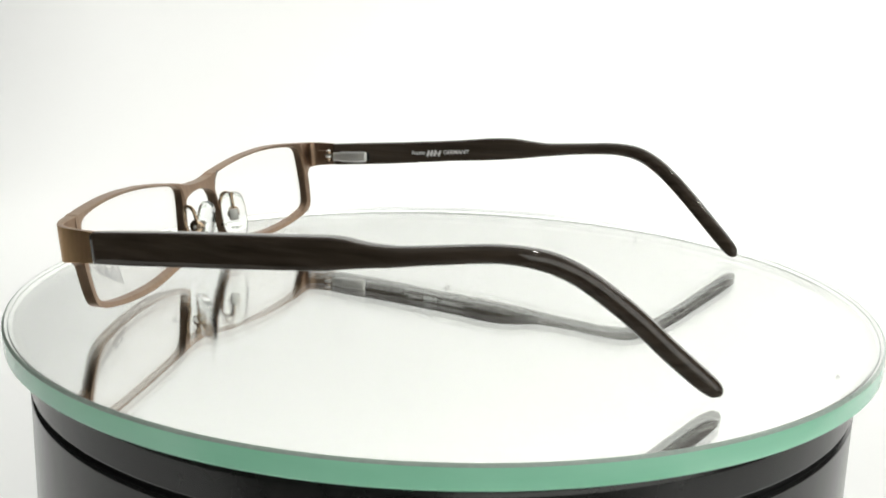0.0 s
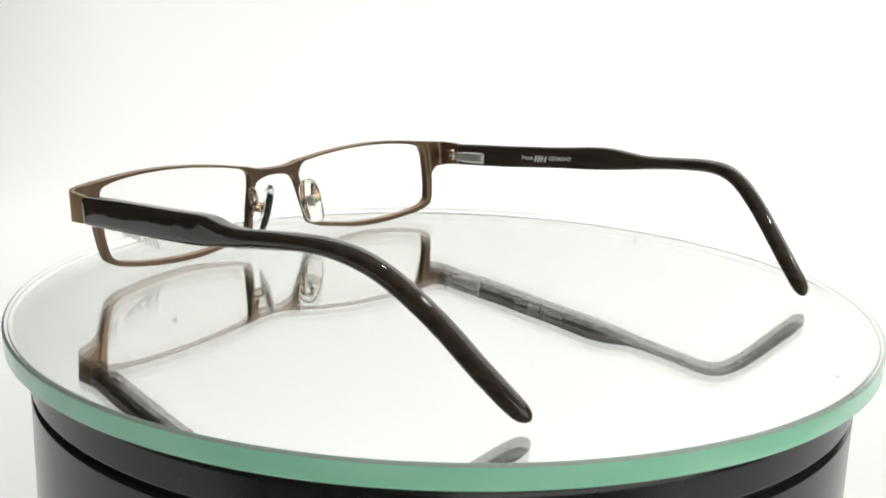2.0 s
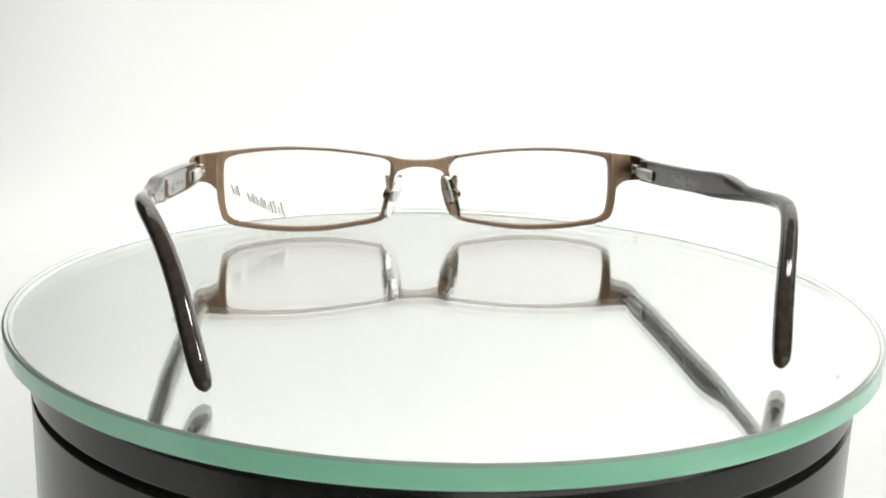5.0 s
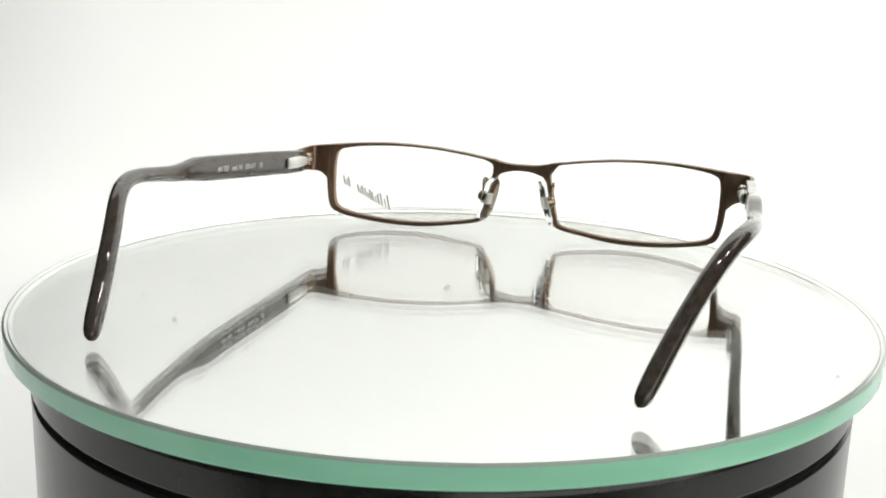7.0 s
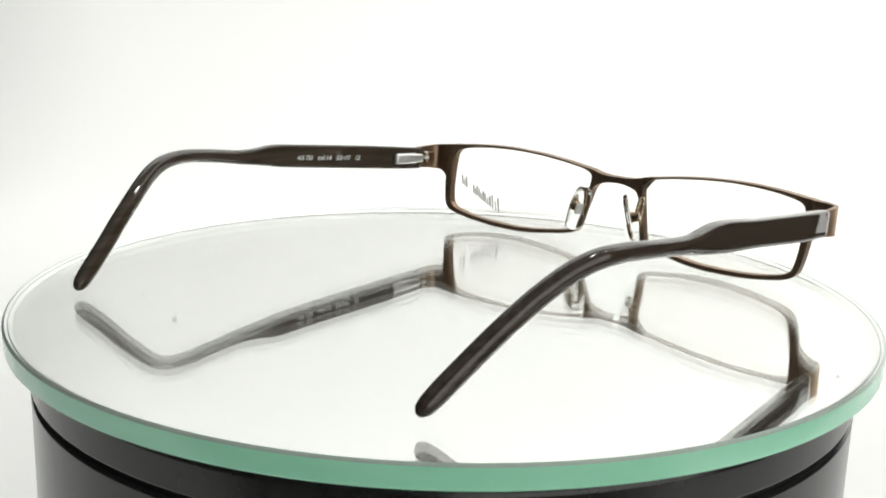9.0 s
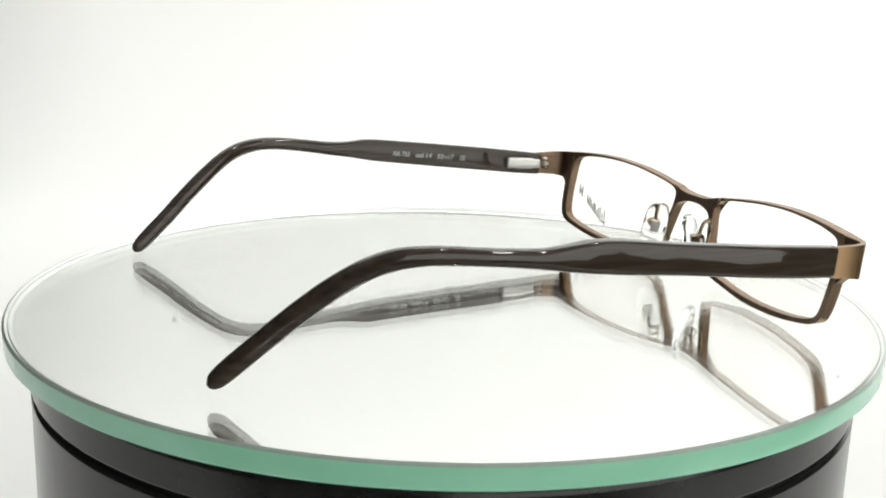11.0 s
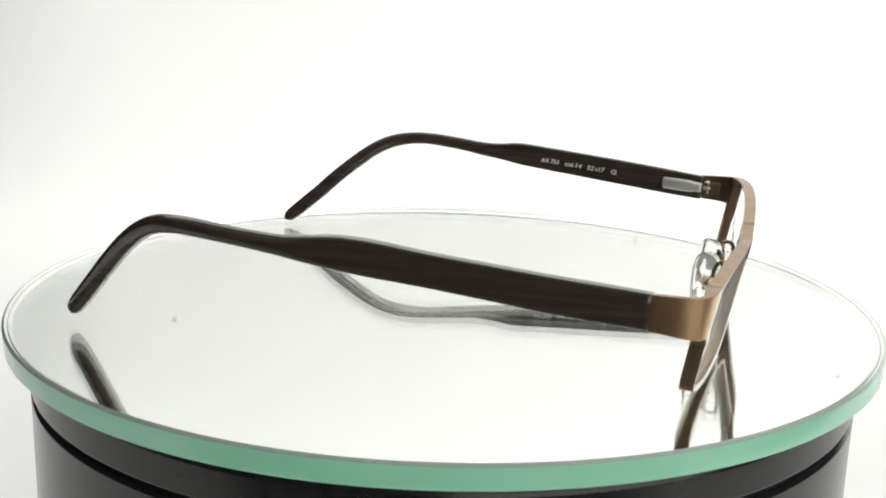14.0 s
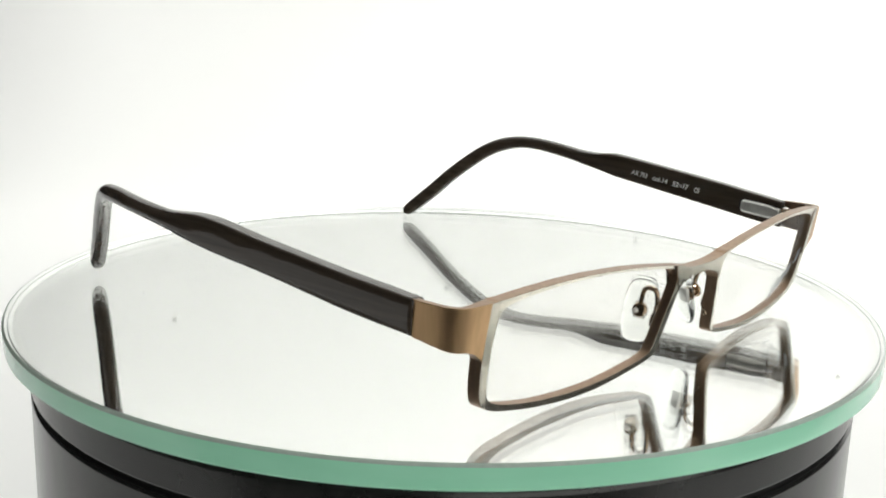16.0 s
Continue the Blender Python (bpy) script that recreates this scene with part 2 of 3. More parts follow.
def glass_plate():
    plate = tagged(new("glass_plate"), "thick round mirrored glass plate with a green edge on the drum", "turntable plate")
    part("glass_face", flat_disc(PLATE_R - 0.55, 0.0), M_TOPGLASS, plate, "clear polished glass face", smooth=False)
    part("silvering", flat_disc(PLATE_R - 2.3, -1.15), M_HALF, plate, "half-mirrored layer", smooth=False)
    part("mirror_back", flat_disc(PLATE_R - 3.9, -2.13), M_MIRROR, plate, "mirror layer", smooth=False)
    # two sloping reflectors, added so the far rim looks bright instead of dark
    bm, rows = rings_of_disc([(PLATE_R - 0.56, -0.12), (PLATE_R - 2.3, -1.15)])
    part("rim_reflector", bm, M_RIM, plate, "added sloping reflector inside the plate's rim")
    bm, rows = rings_of_disc([(PLATE_R - 2.3, -1.17), (PLATE_R - 3.9, -2.13)])
    part("rim_reflector", bm, M_RIM, plate, "added sloping reflector inside the plate's rim")
    bm, rows = rings_of_disc([(PLATE_R - 0.57, -0.01), (PLATE_R - 0.57, -0.22)])
    part("arris", bm, M_BEVEL, plate, "thin grey line of a glass edge", flip=False)
    # this ring draws the lower edge's image in the glass as a grey line
    bm, rows = rings_of_disc([(PLATE_R - 1.42, -0.42), (PLATE_R - 1.44, -0.66)])
    part("arris", bm, M_BEVEL, plate, "thin grey line of a glass edge", flip=False)
    bm, rows = rings_of_disc([(PLATE_R - 0.55, 0.0), (PLATE_R - 0.1, -0.35), (PLATE_R, -0.6)])
    part("bevel", bm, M_LIP, plate, "ground glass bevel")
    bm, rows = rings_of_disc([(PLATE_R, -0.6), (PLATE_R, -0.72), (PLATE_R, -4.55), (PLATE_R, -4.7), (PLATE_R - 0.35, -PLATE_T), (20.0, -PLATE_T)])
    part("edge", bm, M_EDGE, plate, "polished green glass edge")
    return plate


turntable_base()
PLATE = glass_plate()


# ---- eyeglasses; x across the face, y to the front, z up, axis of the turntable at the origin ----
MID = 3.5                      # the nose line
GLASSES = tagged(new("eyeglasses"), "open bronze metal eyeglasses with dark brown temples on a glass plate", "eyeglasses")


def front_y(s, z):
    """The front's curve, by distance from the nose line and height."""
    bow = 0.0012 * s * s
    return 75.2 - bow + 0.19 * (z - 20.0)


def at(side, s, z, back=0.0):
    return (MID + side * s, front_y(s, z) - back, z)


INNER = [(9.3, 20.3), (9.9, 21.7), (12.0, 22.75), (14.3, 23.2), (18.8, 23.9), (23.7, 24.5), (28.4, 25.0), (33.1, 25.3), (37.8, 25.5), (42.6, 25.5), (47.5, 25.35), (52.2, 25.0), (56.5, 24.45),
         (59.6, 23.7), (61.0, 22.6), (61.5, 20.5), (61.6, 17.0), (61.5, 13.0), (61.2, 9.4), (60.7, 6.9), (59.9, 5.5), (58.0, 4.3), (54.5, 3.4), (50.2, 2.65), (45.8, 2.15), (41.0, 1.85), (36.0, 1.7), (31.0, 1.8),
         (26.0, 2.2), (21.8, 2.75), (17.5, 3.35), (14.6, 3.95), (13.2, 4.6), (12.5, 5.8), (11.7, 9.0), (10.7, 13.0), (9.6, 17.5)]
OUTER = [(7.6, 20.6), (8.4, 22.9), (11.4, 23.4), (14.2, 23.85), (18.6, 24.55), (23.6, 25.15), (28.3, 25.65), (33.1, 25.95), (37.8, 26.2), (42.6, 26.3), (47.6, 26.2), (52.4, 25.95), (57.0, 25.6),
         (60.8, 25.2), (63.3, 24.8), (63.9, 21.5), (63.95, 17.0), (63.7, 13.0), (63.2, 9.2), (62.5, 6.2), (61.4, 4.4), (58.6, 3.05), (54.8, 2.2), (50.3, 1.45), (45.8, 0.9), (41.0, 0.55), (36.0, 0.4), (31.0, 0.5),
         (25.9, 1.0), (21.6, 1.65), (17.2, 2.3), (14.0, 2.95), (12.0, 3.7), (11.0, 5.3), (10.2, 8.8), (9.2, 13.0), (8.1, 17.5)]
RIM_DEPTH = 2.8


def closed_spline(loop, steps=3):
    pts = [(a, b, 0) for a, b in loop]
    return spline(pts[-2:] + pts + pts[:3], steps)[2 * steps:(2 + len(pts)) * steps]


def rim(side):
    rings = []
    for (si, zi, _), (so, zo, _) in zip(closed_spline(INNER), closed_spline(OUTER)):
        rings.append([at(side, so, zo), at(side, si, zi, 0.25), at(side, si, zi, RIM_DEPTH - 0.25), at(side, so, zo, RIM_DEPTH)])
    rings.append(rings[0])
    bm = sections(rings, cap=False)
    bmesh.ops.remove_doubles(bm, verts=bm.verts, dist=1e-4)
    ob = bevelled(part("rim", bm, M_BRONZE, GLASSES, "thin brushed bronze metal rim with a pale face"), 0.10, harden=True)
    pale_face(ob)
    return ob


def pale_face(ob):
    """Faces turned to the front get a pale champagne tone."""
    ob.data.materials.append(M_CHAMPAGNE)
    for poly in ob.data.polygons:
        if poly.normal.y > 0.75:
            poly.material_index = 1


def lens(side):
    bm = bmesh.new()
    loops = []
    cs, cz = 36.0, 13.6
    for back, grow in ((0.55, 1.004), (1.35, 1.004)):
        rows = []
        for f in (1.0, 0.8, 0.6, 0.4, 0.2):
            rows.append([bm.verts.new((lambda q, bulge: (q[0], q[1] + bulge, q[2]))(at(side, cs + (s - cs) * f * grow, cz + (z - cz) * f * grow, back), 0.55 * (1 - f * f))) for s, z in INNER])
        mid = bm.verts.new((MID + side * cs, front_y(cs, cz) - back + 0.55, cz))
        n = len(INNER)
        for a, b in zip(rows, rows[1:]):
            for i in range(n):
                bm.faces.new((a[i], a[(i + 1) % n], b[(i + 1) % n], b[i]))
        for i in range(n):
            bm.faces.new((rows[-1][i], rows[-1][(i + 1) % n], mid))
        loops.append(rows[0])
    n = len(INNER)
    for i in range(n):
        bm.faces.new((loops[0][i], loops[0][(i + 1) % n], loops[1][(i + 1) % n], loops[1][i]))
    ob = part("lens", bm, M_LENS, GLASSES, "clear demo lens")
    ob.visible_shadow = False
    return ob


def bridge():
    top = [(-12.6, 23.62), (-10.6, 23.27), (-9.0, 22.98), (-7.2, 22.55), (-5.0, 22.2), (-2.5, 22.0), (0.0, 22.0), (2.5, 22.0), (5.0, 22.2), (7.2, 22.55), (9.0, 22.98), (10.6, 23.27), (12.6, 23.62)]
    low = [(-12.4, 23.2), (-9.6, 22.3), (-8.7, 20.3), (-8.3, 17.2), (-7.3, 18.5), (-5.6, 19.3), (-3.0, 19.95), (0.0, 20.15), (3.0, 19.95), (5.6, 19.3), (7.3, 18.5), (8.3, 17.2), (8.7, 20.3), (9.6, 22.3), (12.4, 23.2)]
    rings = []
    top, low = (spline([(a, z, 0) for a, z in side], 3) for side in (top, low))
    for (a, za, _), (b, zb, _) in zip(top, low):
        ring = []
        for s, z, back in ((a, za, -0.03), (b, zb, -0.03), (b, zb, RIM_DEPTH + 0.03), (a, za, RIM_DEPTH + 0.03)):
            x, y, zz = at(1, s, z, back)
            ring.append((x, front_y(abs(s), z) - back, zz))
        rings.append(ring)
    ob = bevelled(part("bridge", sections(rings), M_BRONZE, GLASSES, "brushed bronze nose bridge"), 0.09, harden=True)
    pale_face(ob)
    return ob


def end_piece(side):
    """The lug that leaves the rim and wraps round the corner to the temple."""
    end_x = 74.6 - MID if side > 0 else 67.9 + MID
    flare = end_x - 71.2
    path = [(61.9, -0.12), (62.6, -0.02), (65.4, 0.4), (67.6, 0.9), (69.3, 1.75), (70.5, 3.3), (71.0, 5.3), (71.2 + 0.35 * flare, 7.9), (71.2 + 0.7 * flare, 11.2)]
    lows = (14.0, 12.9, 15.4, 16.35, 16.5, 16.75, 17.1, 17.4, 17.75)
    tops = (25.08, 25.0, 24.86, 24.72, 24.64, 24.62, 24.62, 24.62, 24.62)
    bends = ((0, 1), (0, 1), (0.05, 1), (0.25, 0.97), (0.55, 0.83), (0.88, 0.47), (0.99, 0.1), (1, 0.0), (1, 0.0))
    path = spline([(s, back, 0) for s, back in path], 4)
    lows = [v.x for v in spline([(z, 0, 0) for z in lows], 4)]
    tops = [v.x for v in spline([(z, 0, 0) for z in tops], 4)]
    bends = spline([(a, b, 0) for a, b in bends], 4)
    rings = []
    for i, (s, back, _) in enumerate(path):
        k = max(0.0, (i - 4) / (len(path) - 5))
        low = 0.6 * k if side < 0 else 0.0
        zt = tops[i] - low
        zb = lows[i] - low
        y0 = front_y(62.6, 20.0)
        nx, ny, _ = bends[i].normalized()
        ring = []
        thick = 2.82 - 1.6 * min(1.0, 2.2 * k)
        for z, depth in ((zt, -0.02), (zb, -0.02), (zb, thick), (zt, thick)):
            lean = 0.19 * (z - 20.0) * (1 - k)
            ring.append((MID + side * (s - nx * depth), y0 - back - ny * depth + lean, z))
        rings.append(ring)
    ob = bevelled(part("end_piece", sections(rings), M_GOLD, GLASSES, "brushed gold-bronze wrap-round end piece"), 0.2, harden=True)
    ob.data.materials.append(M_BRONZE)
    ob.data.materials.append(M_CHAMPAGNE)
    # one metal: the duller reflection on inner, back, top faces is put in as bronze
    for poly in ob.data.polygons:
        if poly.normal.y < -0.6 or poly.normal.x * side < -0.4 or abs(poly.normal.z) > 0.6:
            poly.material_index = 1
        elif poly.normal.y > 0.6 and abs(poly.center.x * 1000 - MID) < 64.2:
            poly.material_index = 2
    return ob


# temple side views: (y, z, half height, half thickness) along the middle line
TEMPLE = {1: [(59.5, 21.2, 3.45, 1.45), (51.0, 21.9, 3.5, 1.6), (40.0, 22.8, 3.45, 1.6), (29.0, 23.9, 3.35, 1.6), (18.0, 25.0, 3.3, 1.65), (7.5, 26.1, 3.5, 1.75), (2.0, 26.6, 3.4, 1.8), (-2.0, 26.8, 3.15, 1.85), (-6.4, 26.9, 2.65, 1.85),
              (-11.7, 27.1, 2.1, 1.85), (-19.1, 27.8, 1.85, 1.85), (-24.5, 28.3, 1.8, 1.9), (-30.0, 28.75, 1.85, 1.95), (-34.6, 28.85, 1.9, 2.0), (-39.6, 28.3, 2.05, 2.05), (-44.6, 26.4, 2.1, 2.1), (-50.3, 22.6, 2.15, 2.1),
              (-56.3, 17.4, 2.15, 2.1), (-62.3, 11.6, 2.15, 2.1), (-67.9, 6.1, 2.1, 2.05), (-70.3, 3.7, 1.85, 1.8), (-71.3, 2.7, 1.3, 1.3), (-71.9, 2.2, 0.5, 0.5)],
          -1: [(59.5, 20.4, 3.45, 1.45), (51.0, 21.2, 3.6, 1.6), (40.0, 22.3, 3.65, 1.6), (26.0, 23.6, 3.6, 1.6), (13.2, 24.8, 3.5, 1.7), (5.0, 25.6, 3.4, 1.75), (1.0, 25.95, 3.15, 1.8), (-4.4, 26.1, 2.45, 1.85),
               (-10.0, 26.45, 2.1, 1.85), (-16.0, 27.25, 1.95, 1.85), (-22.0, 28.0, 1.9, 1.9), (-28.0, 28.55, 1.85, 1.95), (-33.5, 28.45, 1.9, 2.0), (-39.2, 27.3, 2.05, 2.05), (-44.6, 24.7, 2.1, 2.1), (-50.3, 20.4, 2.15, 2.1),
               (-56.2, 15.3, 2.15, 2.1), (-61.5, 10.2, 2.15, 2.1), (-67.2, 5.1, 2.1, 2.05), (-70.1, 2.65, 1.85, 1.8), (-71.3, 1.7, 1.3, 1.3), (-71.9, 1.2, 0.5, 0.5)]}
PLAN = {1: [(-75, 56.9), (-69, 59.2), (-60, 63.3), (-50.3, 68.2), (-41.6, 72.3), (-34, 74.6), (-24, 75.6), (-12, 75.6), (0, 75.2), (25, 74.5), (48, 74.1), (60, 73.4)],
        -1: [(-75, -57.0), (-69, -59.2), (-60, -62.0), (-49.5, -65.6), (-41.5, -69.3), (-32.6, -72.0), (-22, -73.5), (-10, -73.3), (1, -72.3), (10, -71.9), (25, -70.4), (48, -67.8), (60, -66.5)]}


def plan_x(side, y):
    ys, xs = zip(*PLAN[side])
    return float(sum(np.interp(y + d, ys, xs) for d in (-5, -3, -1, 1, 3, 5)) / 6)


def temple(side):
    line = spline([(y, z, 0) for y, z, a, b in TEMPLE[side]], 9)
    size = spline([(a, b, 0) for y, z, a, b in TEMPLE[side]], 9)
    rings = []
    for i, (m, sz) in enumerate(zip(line, size)):
        d = (line[min(i + 1, len(line) - 1)] - line[max(i - 1, 0)]).normalized()
        up = Vector((-d.y, d.x, 0)) if d.x > 0 else Vector((d.y, -d.x, 0))
        ring = []
        flat = min(1.0, max(0.0, (m.x + 12) / 16))             # flat-sided in front, nearly round at the ear
        e = 2.0 / (2.35 + 4.2 * flat)
        crest = 0.15 + 0.75 * min(1.0, max(0.0, (24 - m.x) / 32))   # the crease starts at the dip and sinks to mid-height
        for k in range(44):
            a = 2 * math.pi * (k + 0.5) / 44
            c, s = math.cos(a), math.sin(a)
            u = abs(c) ** e * (1 if c > 0 else -1)
            v = abs(s) ** e * (1 if s > 0 else -1)
            if c * side > 0:                                   # a shallow ridge along the outer face
                u *= 1 + 0.055 * flat * max(0.0, 1 - abs(v - crest) / (1.0 + crest if v < crest else 1.08 - crest))
            y, z = m.x + up.x * sz.x * v, m.y + up.y * sz.x * v
            ring.append((plan_x(side, m.x) + sz.y * u, y, z))
        rings.append(ring)
    return part("temple", sections(rings), M_ACETATE, GLASSES, "glossy dark brown acetate temple arm")


def letters(text, left, right, height, mat, parent, name):
    """Raised print between two points on a temple's inner face."""
    a, b = Vector(left), Vector(right)
    x = (b - a).normalized()
    zed = Vector((0, 0, 1))
    y = (zed - x * zed.dot(x)).normalized()
    n = x.cross(y)
    cu = bpy.data.curves.new(name, "FONT")
    cu.body, cu.size, cu.extrude, cu.shear, cu.offset = text, 1.0, 0.01, 0.15, 0.018
    tmp = new("tmp_text", cu)
    bpy.context.view_layer.update()
    me = bpy.data.meshes.new_from_object(tmp.evaluated_get(bpy.context.evaluated_depsgraph_get()))
    bpy.data.objects.remove(tmp)
    bm = bmesh.new()
    bm.from_mesh(me)
    xs = [v.co.x for v in bm.verts]
    lo, hi = min(xs), max(xs)
    wide = (b - a).length / (hi - lo)
    for v in bm.verts:
        v.co = a + x * (v.co.x - lo) * wide + y * v.co.y * height / 0.7 + n * (v.co.z * 2 + 0.03)
    return part(name, bm, mat, parent, smooth=False, flip=False)


def bars(quads, mat, parent, name, place, label=""):
    """Flat slanted strokes: (x0, z0, x1, z1, width) in a plane given by place(x, z, lift)."""
    bm = bmesh.new()
    for x0, z0, x1, z1, w in quads:
        d = Vector((x1 - x0, z1 - z0)).normalized()
        n = Vector((-d.y, d.x)) * w / 2
        ring = [(x0 + n.x, z0 + n.y), (x1 + n.x, z1 + n.y), (x1 - n.x, z1 - n.y), (x0 - n.x, z0 - n.y)]
        lowv = [bm.verts.new(place(px, pz, 0.0)) for px, pz in ring]
        top = [bm.verts.new(place(px, pz, 0.06)) for px, pz in ring]
        bm.faces.new(top)
        bm.faces.new(lowv[::-1])
        for i in range(4):
            bm.faces.new((lowv[i], lowv[(i + 1) % 4], top[(i + 1) % 4], top[i]))
    return part(name, bm, mat, parent, label, smooth=False)


def inner_face(side, y, z):
    t = float(np.interp(y, [-20, 8, 18, 60], [1.85, 1.75, 1.65, 1.5]))
    return Vector((plan_x(side, y) - side * (t + 0.02), y, z))


def hinge(side, parent):
    """Spring hinge: a steel housing on the temple's inner face and the knuckles on the end piece."""
    x0, x1 = inner_face(side, 48.0, 21.2), inner_face(side, 59.5, 20.6)
    d = (x1 - x0).normalized()
    turn = Matrix.Rotation(math.atan2(-d.x, d.y), 4, "Z") @ Matrix.Rotation(math.atan2(d.z, d.y), 4, "X")
    mid = (x0 + x1) / 2 + Vector((-side * 0.35, 0, 0.0))
    rings = []
    for y, f in ((-6.0, 0.55), (-5.8, 0.85), (-5.3, 0.97), (-2.0, 1.0), (2.6, 0.98), (3.2, 0.86), (5.0, 0.80), (5.6, 0.78)):
        ring = []
        for k in range(24):
            a = 2 * math.pi * k / 24
            c, v = math.cos(a), math.sin(a)
            ring.append(mid + turn @ Vector((0.95 * f * c, y, 1.75 * f * abs(v) ** 0.6 * (1 if v > 0 else -1))))
        rings.append(ring)
    part("hinge_housing", sections(rings), M_STEEL, parent, "bright steel spring hinge housing")
    part("housing_end", box(inner_face(side, 47.6, 21.3), (0.5, 1.2, 2.7), turn), M_GROOVE, parent, "dark slot", smooth=False)
    for k, (z, h) in enumerate(((21.9, 0.9), (20.75, 1.0), (19.6, 0.9))):
        bm = bmesh.new()
        bmesh.ops.create_cone(bm, cap_ends=True, segments=20, radius1=1.15, radius2=1.15, depth=h)
        bmesh.ops.translate(bm, vec=inner_face(side, 61.0, z) + Vector((-side * 0.55, 0, 0)), verts=bm.verts)
        bevelled(part("knuckle", bm, M_STEEL if k == 1 else M_WIRE, parent, "hinge knuckle"), 0.12)
    bevelled(part("hinge_leaf", box(inner_face(side, 62.9, 20.7) + Vector((-side * 0.35, 0, 0)), (1.3, 3.6, 3.4)), M_BRONZE, parent, "bronze hinge leaf", smooth=False), 0.2)
    bm = bmesh.new()
    bmesh.ops.create_uvsphere(bm, u_segments=14, v_segments=8, radius=0.75)
    bmesh.ops.scale(bm, vec=(1, 1, 0.5), verts=bm.verts)
    bmesh.ops.translate(bm, vec=inner_face(side, 61.0, 22.45) + Vector((-side * 0.55, 0, 0)), verts=bm.verts)
    part("hinge_screw", bm, M_STEEL, parent, "small steel screw head")


def nose_pad(side):
    """Clear pad, its screw box and the bent wire that carries it from the rim."""
    mid = Vector((MID + side * 9.1, 66.2, 11.8))
    turn = Matrix.Rotation(radians(-16 * side), 4, "Y") @ Matrix.Rotation(radians(24 * side), 4, "Z")
    rings = []
    for x, f in ((-1.15, 0.55), (-0.95, 0.85), (-0.45, 1.0), (0.25, 1.0), (0.75, 0.9), (0.95, 0.65)):
        ring = []
        for k in range(32):
            a = 2 * math.pi * k / 32
            c, s = math.cos(a), math.sin(a)
            ring.append(mid + turn @ Vector((side * (x - 0.25 * c * c), 3.45 * f * abs(c) ** 0.62 * (1 if c > 0 else -1), 7.1 * f * abs(s) ** 0.72 * (1 if s > 0 else -1))))
        rings.append(ring)
    pad = part("nose_pad", sections(rings), M_PAD, GLASSES, "clear soft silicone nose pad")
    pad.visible_shadow = False
    bevelled(part("pad_plate", box(mid + turn @ Vector((side * 0.2, 0.2, 0.0)), (0.6, 2.5, 3.6), turn), M_STEEL, GLASSES, "small bright plate set in the pad"), 0.2)
    box_at = mid + turn @ Vector((side * 2.0, 0.3, 0.0))
    bm = bmesh.new()
    bmesh.ops.create_cone(bm, cap_ends=True, segments=20, radius1=1.7, radius2=1.45, depth=2.6)
    bmesh.ops.transform(bm, matrix=Matrix.Translation(box_at) @ turn @ Matrix.Rotation(radians(90), 4, "Y"), verts=bm.verts)
    bevelled(part("pad_box", bm, M_WIRE, GLASSES, "round polished bronze pad mount"), 0.3, 3)
    bm = bmesh.new()
    bmesh.ops.create_uvsphere(bm, u_segments=14, v_segments=8, radius=0.7)
    bmesh.ops.translate(bm, vec=box_at + Vector((side * 1.2, -0.2, 0.0)), verts=bm.verts)
    part("pad_screw", bm, M_STEEL, GLASSES, "tiny bright screw")
    foot = Vector(at(side, 10.6, 7.6, 1.6))
    b = box_at
    path = [foot, foot + Vector((0, -0.9, 2.6)), Vector(at(side, 10.4, 13.0, 2.7)), Vector(at(side, 10.6, 16.6, 3.4)), Vector((b.x + side * 0.4, b.y + 2.3, b.z + 5.2)), Vector((b.x + side * 0.3, b.y + 0.9, b.z + 4.2)), b + Vector((0, 0.1, 1.0))]
    part("pad_arm", tube(path, 0.52), M_WIRE, GLASSES, "bent bronze wire pad arm")


def strokes_on_lens(x, z, lift):
    s = -(x - MID)
    return (x, front_y(s, z) - 0.47 + 0.35 + lift, z)


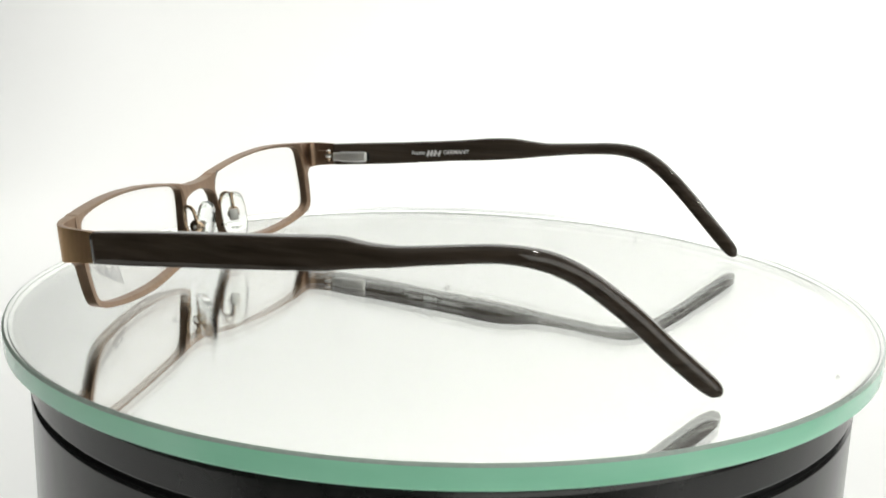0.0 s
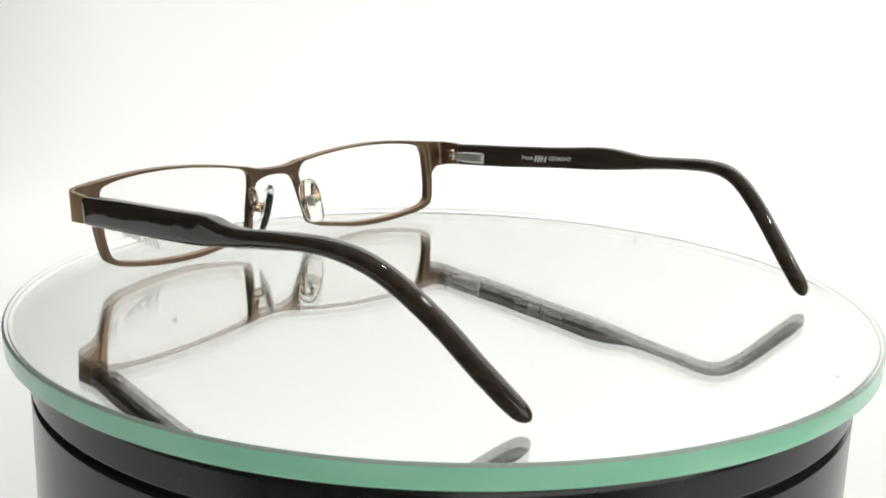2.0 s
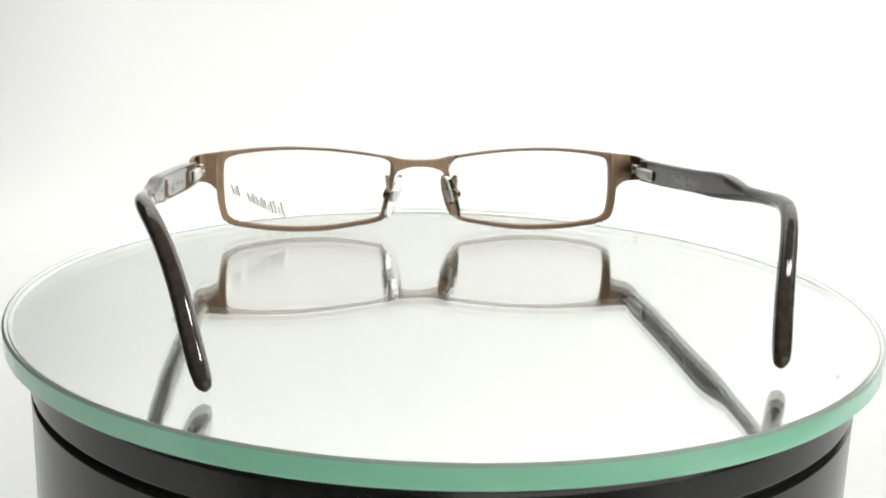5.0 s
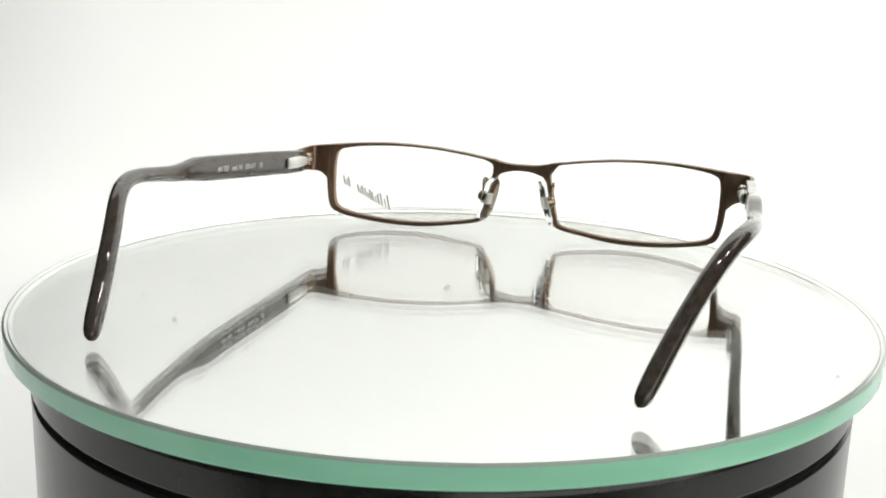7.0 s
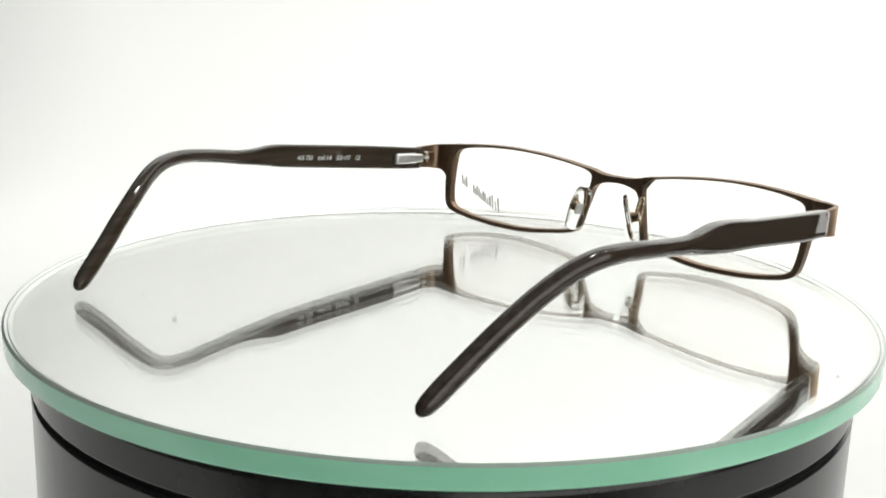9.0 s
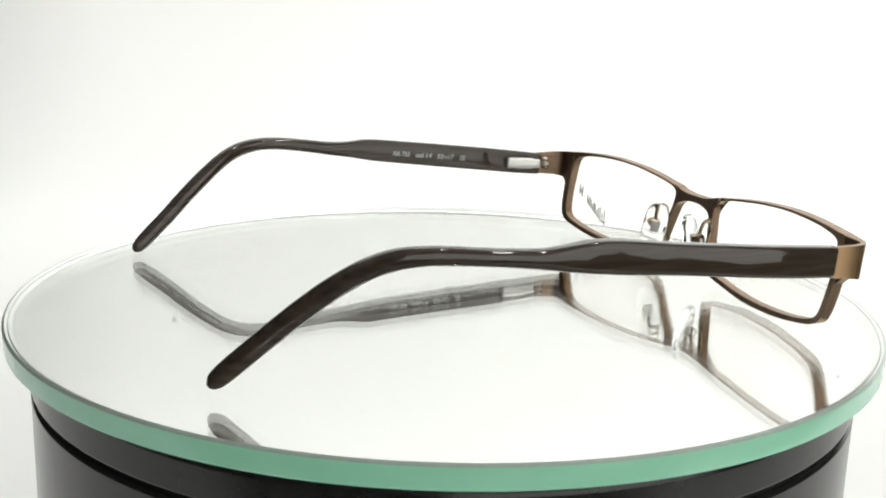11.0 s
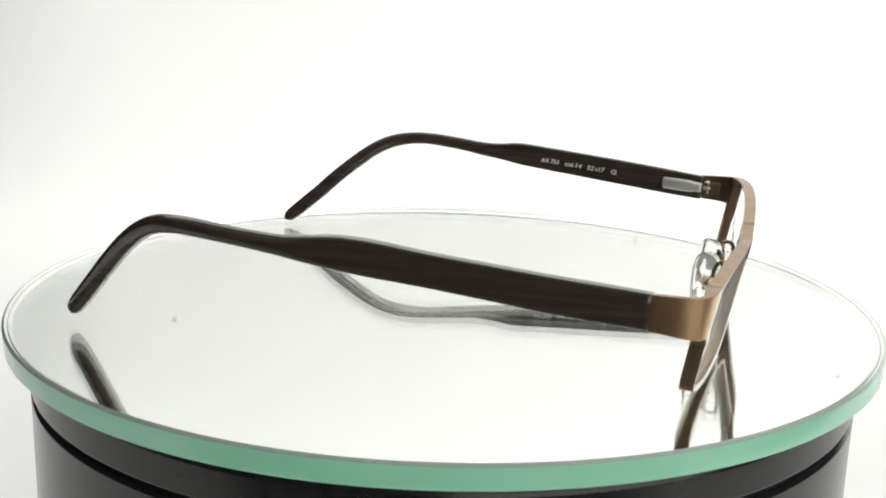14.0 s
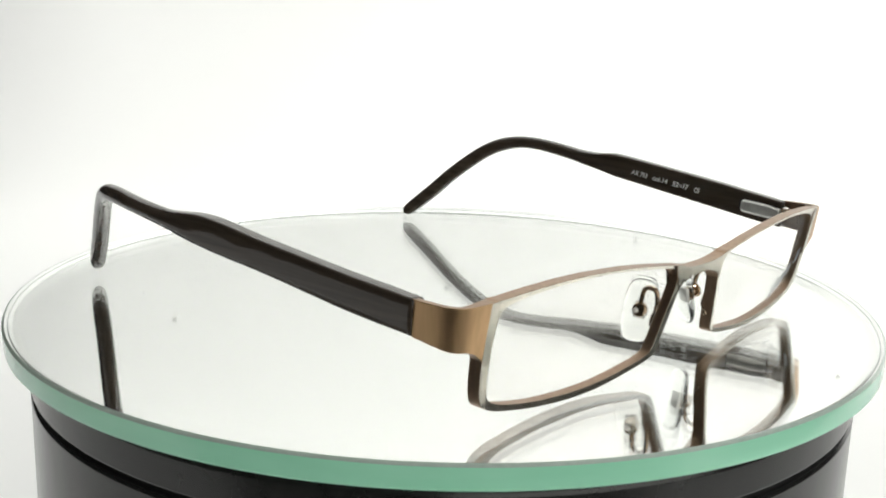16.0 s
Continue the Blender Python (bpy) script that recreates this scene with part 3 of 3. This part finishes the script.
def eyeglasses():
    for side in (1, -1):
        rim(side)
        lens(side)
        end_piece(side)
        nose_pad(side)
        arm = temple(side)
        hinge(side, arm)
        if side < 0:
            for text, y0, y1, z0 in (("AX 753", 9.6, 15.4, 24.15), ("col.14", 17.3, 22.6, 23.5), ("52", 24.3, 26.5, 22.9), ("17", 28.0, 29.9, 22.6), ("CE", 31.9, 33.7, 22.25)):
                letters(text, inner_face(side, y0, z0), inner_face(side, y1, z0 - 0.09 * (y1 - y0)), 1.35, M_PRINT, arm, "lettering")
            sq = [(27.0, 22.85, 27.6, 22.8, 0.14), (27.0, 23.5, 27.6, 23.45, 0.14), (27.0, 22.85, 27.0, 23.5, 0.14), (27.6, 22.8, 27.6, 23.45, 0.14)]
            bars(sq, M_PRINT, arm, "size_mark", lambda y, z, lift: tuple(inner_face(-1, y, z) + Vector((lift, 0, 0))))
        else:
            for text, y0, y1, z0 in (("Frame", 32.5, 28.1, 22.9), ("GERMANY", 21.9, 13.3, 23.75)):
                letters(text, inner_face(side, y0, z0), inner_face(side, y1, z0 + 0.09 * abs(y1 - y0)), 1.3, M_PRINT, arm, "lettering")
            mark = [(27.3 - 1.15 * k, 22.75 + 0.09 * k, 26.7 - 1.15 * k, 24.7 + 0.09 * k, 0.72) for k in range(3)] + [(23.5, 23.0, 22.9, 24.9, 0.6), (27.0, 23.6, 22.9, 24.0, 0.35)]
            bars(mark, M_PRINT, arm, "maker_mark", lambda y, z, lift: tuple(inner_face(1, y, z) + Vector((-lift, 0, 0))), "silver block mark")
    bridge()
    # slanting grey strokes printed on one lens
    logo = []
    for x, z, tall, w in ((-39.6, 4.3, 4.9, 2.5), (-43.2, 6.0, 3.5, 2.0), (-46.0, 7.4, 3.4, 1.7), (-48.7, 8.8, 3.2, 1.6), (-53.4, 11.2, 3.4, 1.7)):
        for k, (f, h) in enumerate(((0.0, 1.0), (0.5, 0.62), (1.0, 0.86))):
            logo.append((x - f * w, z + 0.5 * f * w, x - f * w - 0.26 * h * tall, z + 0.5 * f * w + h * tall, (0.5, 0.38, 0.45)[k]))
    bars(logo, M_LOGO, GLASSES, "lens_print", strokes_on_lens, "thin grey slanting strokes on a lens")


eyeglasses()


# ---- what turns ----
def motions():
    rows, plate_rows = [], []
    for k in range(0, 33):
        t = 0.5 * k
        turn = 74.591 - 12.94006 * t + 0.0018977 * t * t
        rows.append((t, pose(0.00055, 0.0, 0.0, 0, 0, turn)))
        plate_rows.append((t, pose(PLATE_X * 0.001, PLATE_Y * 0.001, PLATE_Z * 0.001, 0, 0, turn)))
    walk(GLASSES, rows)
    walk(PLATE, plate_rows)


motions()
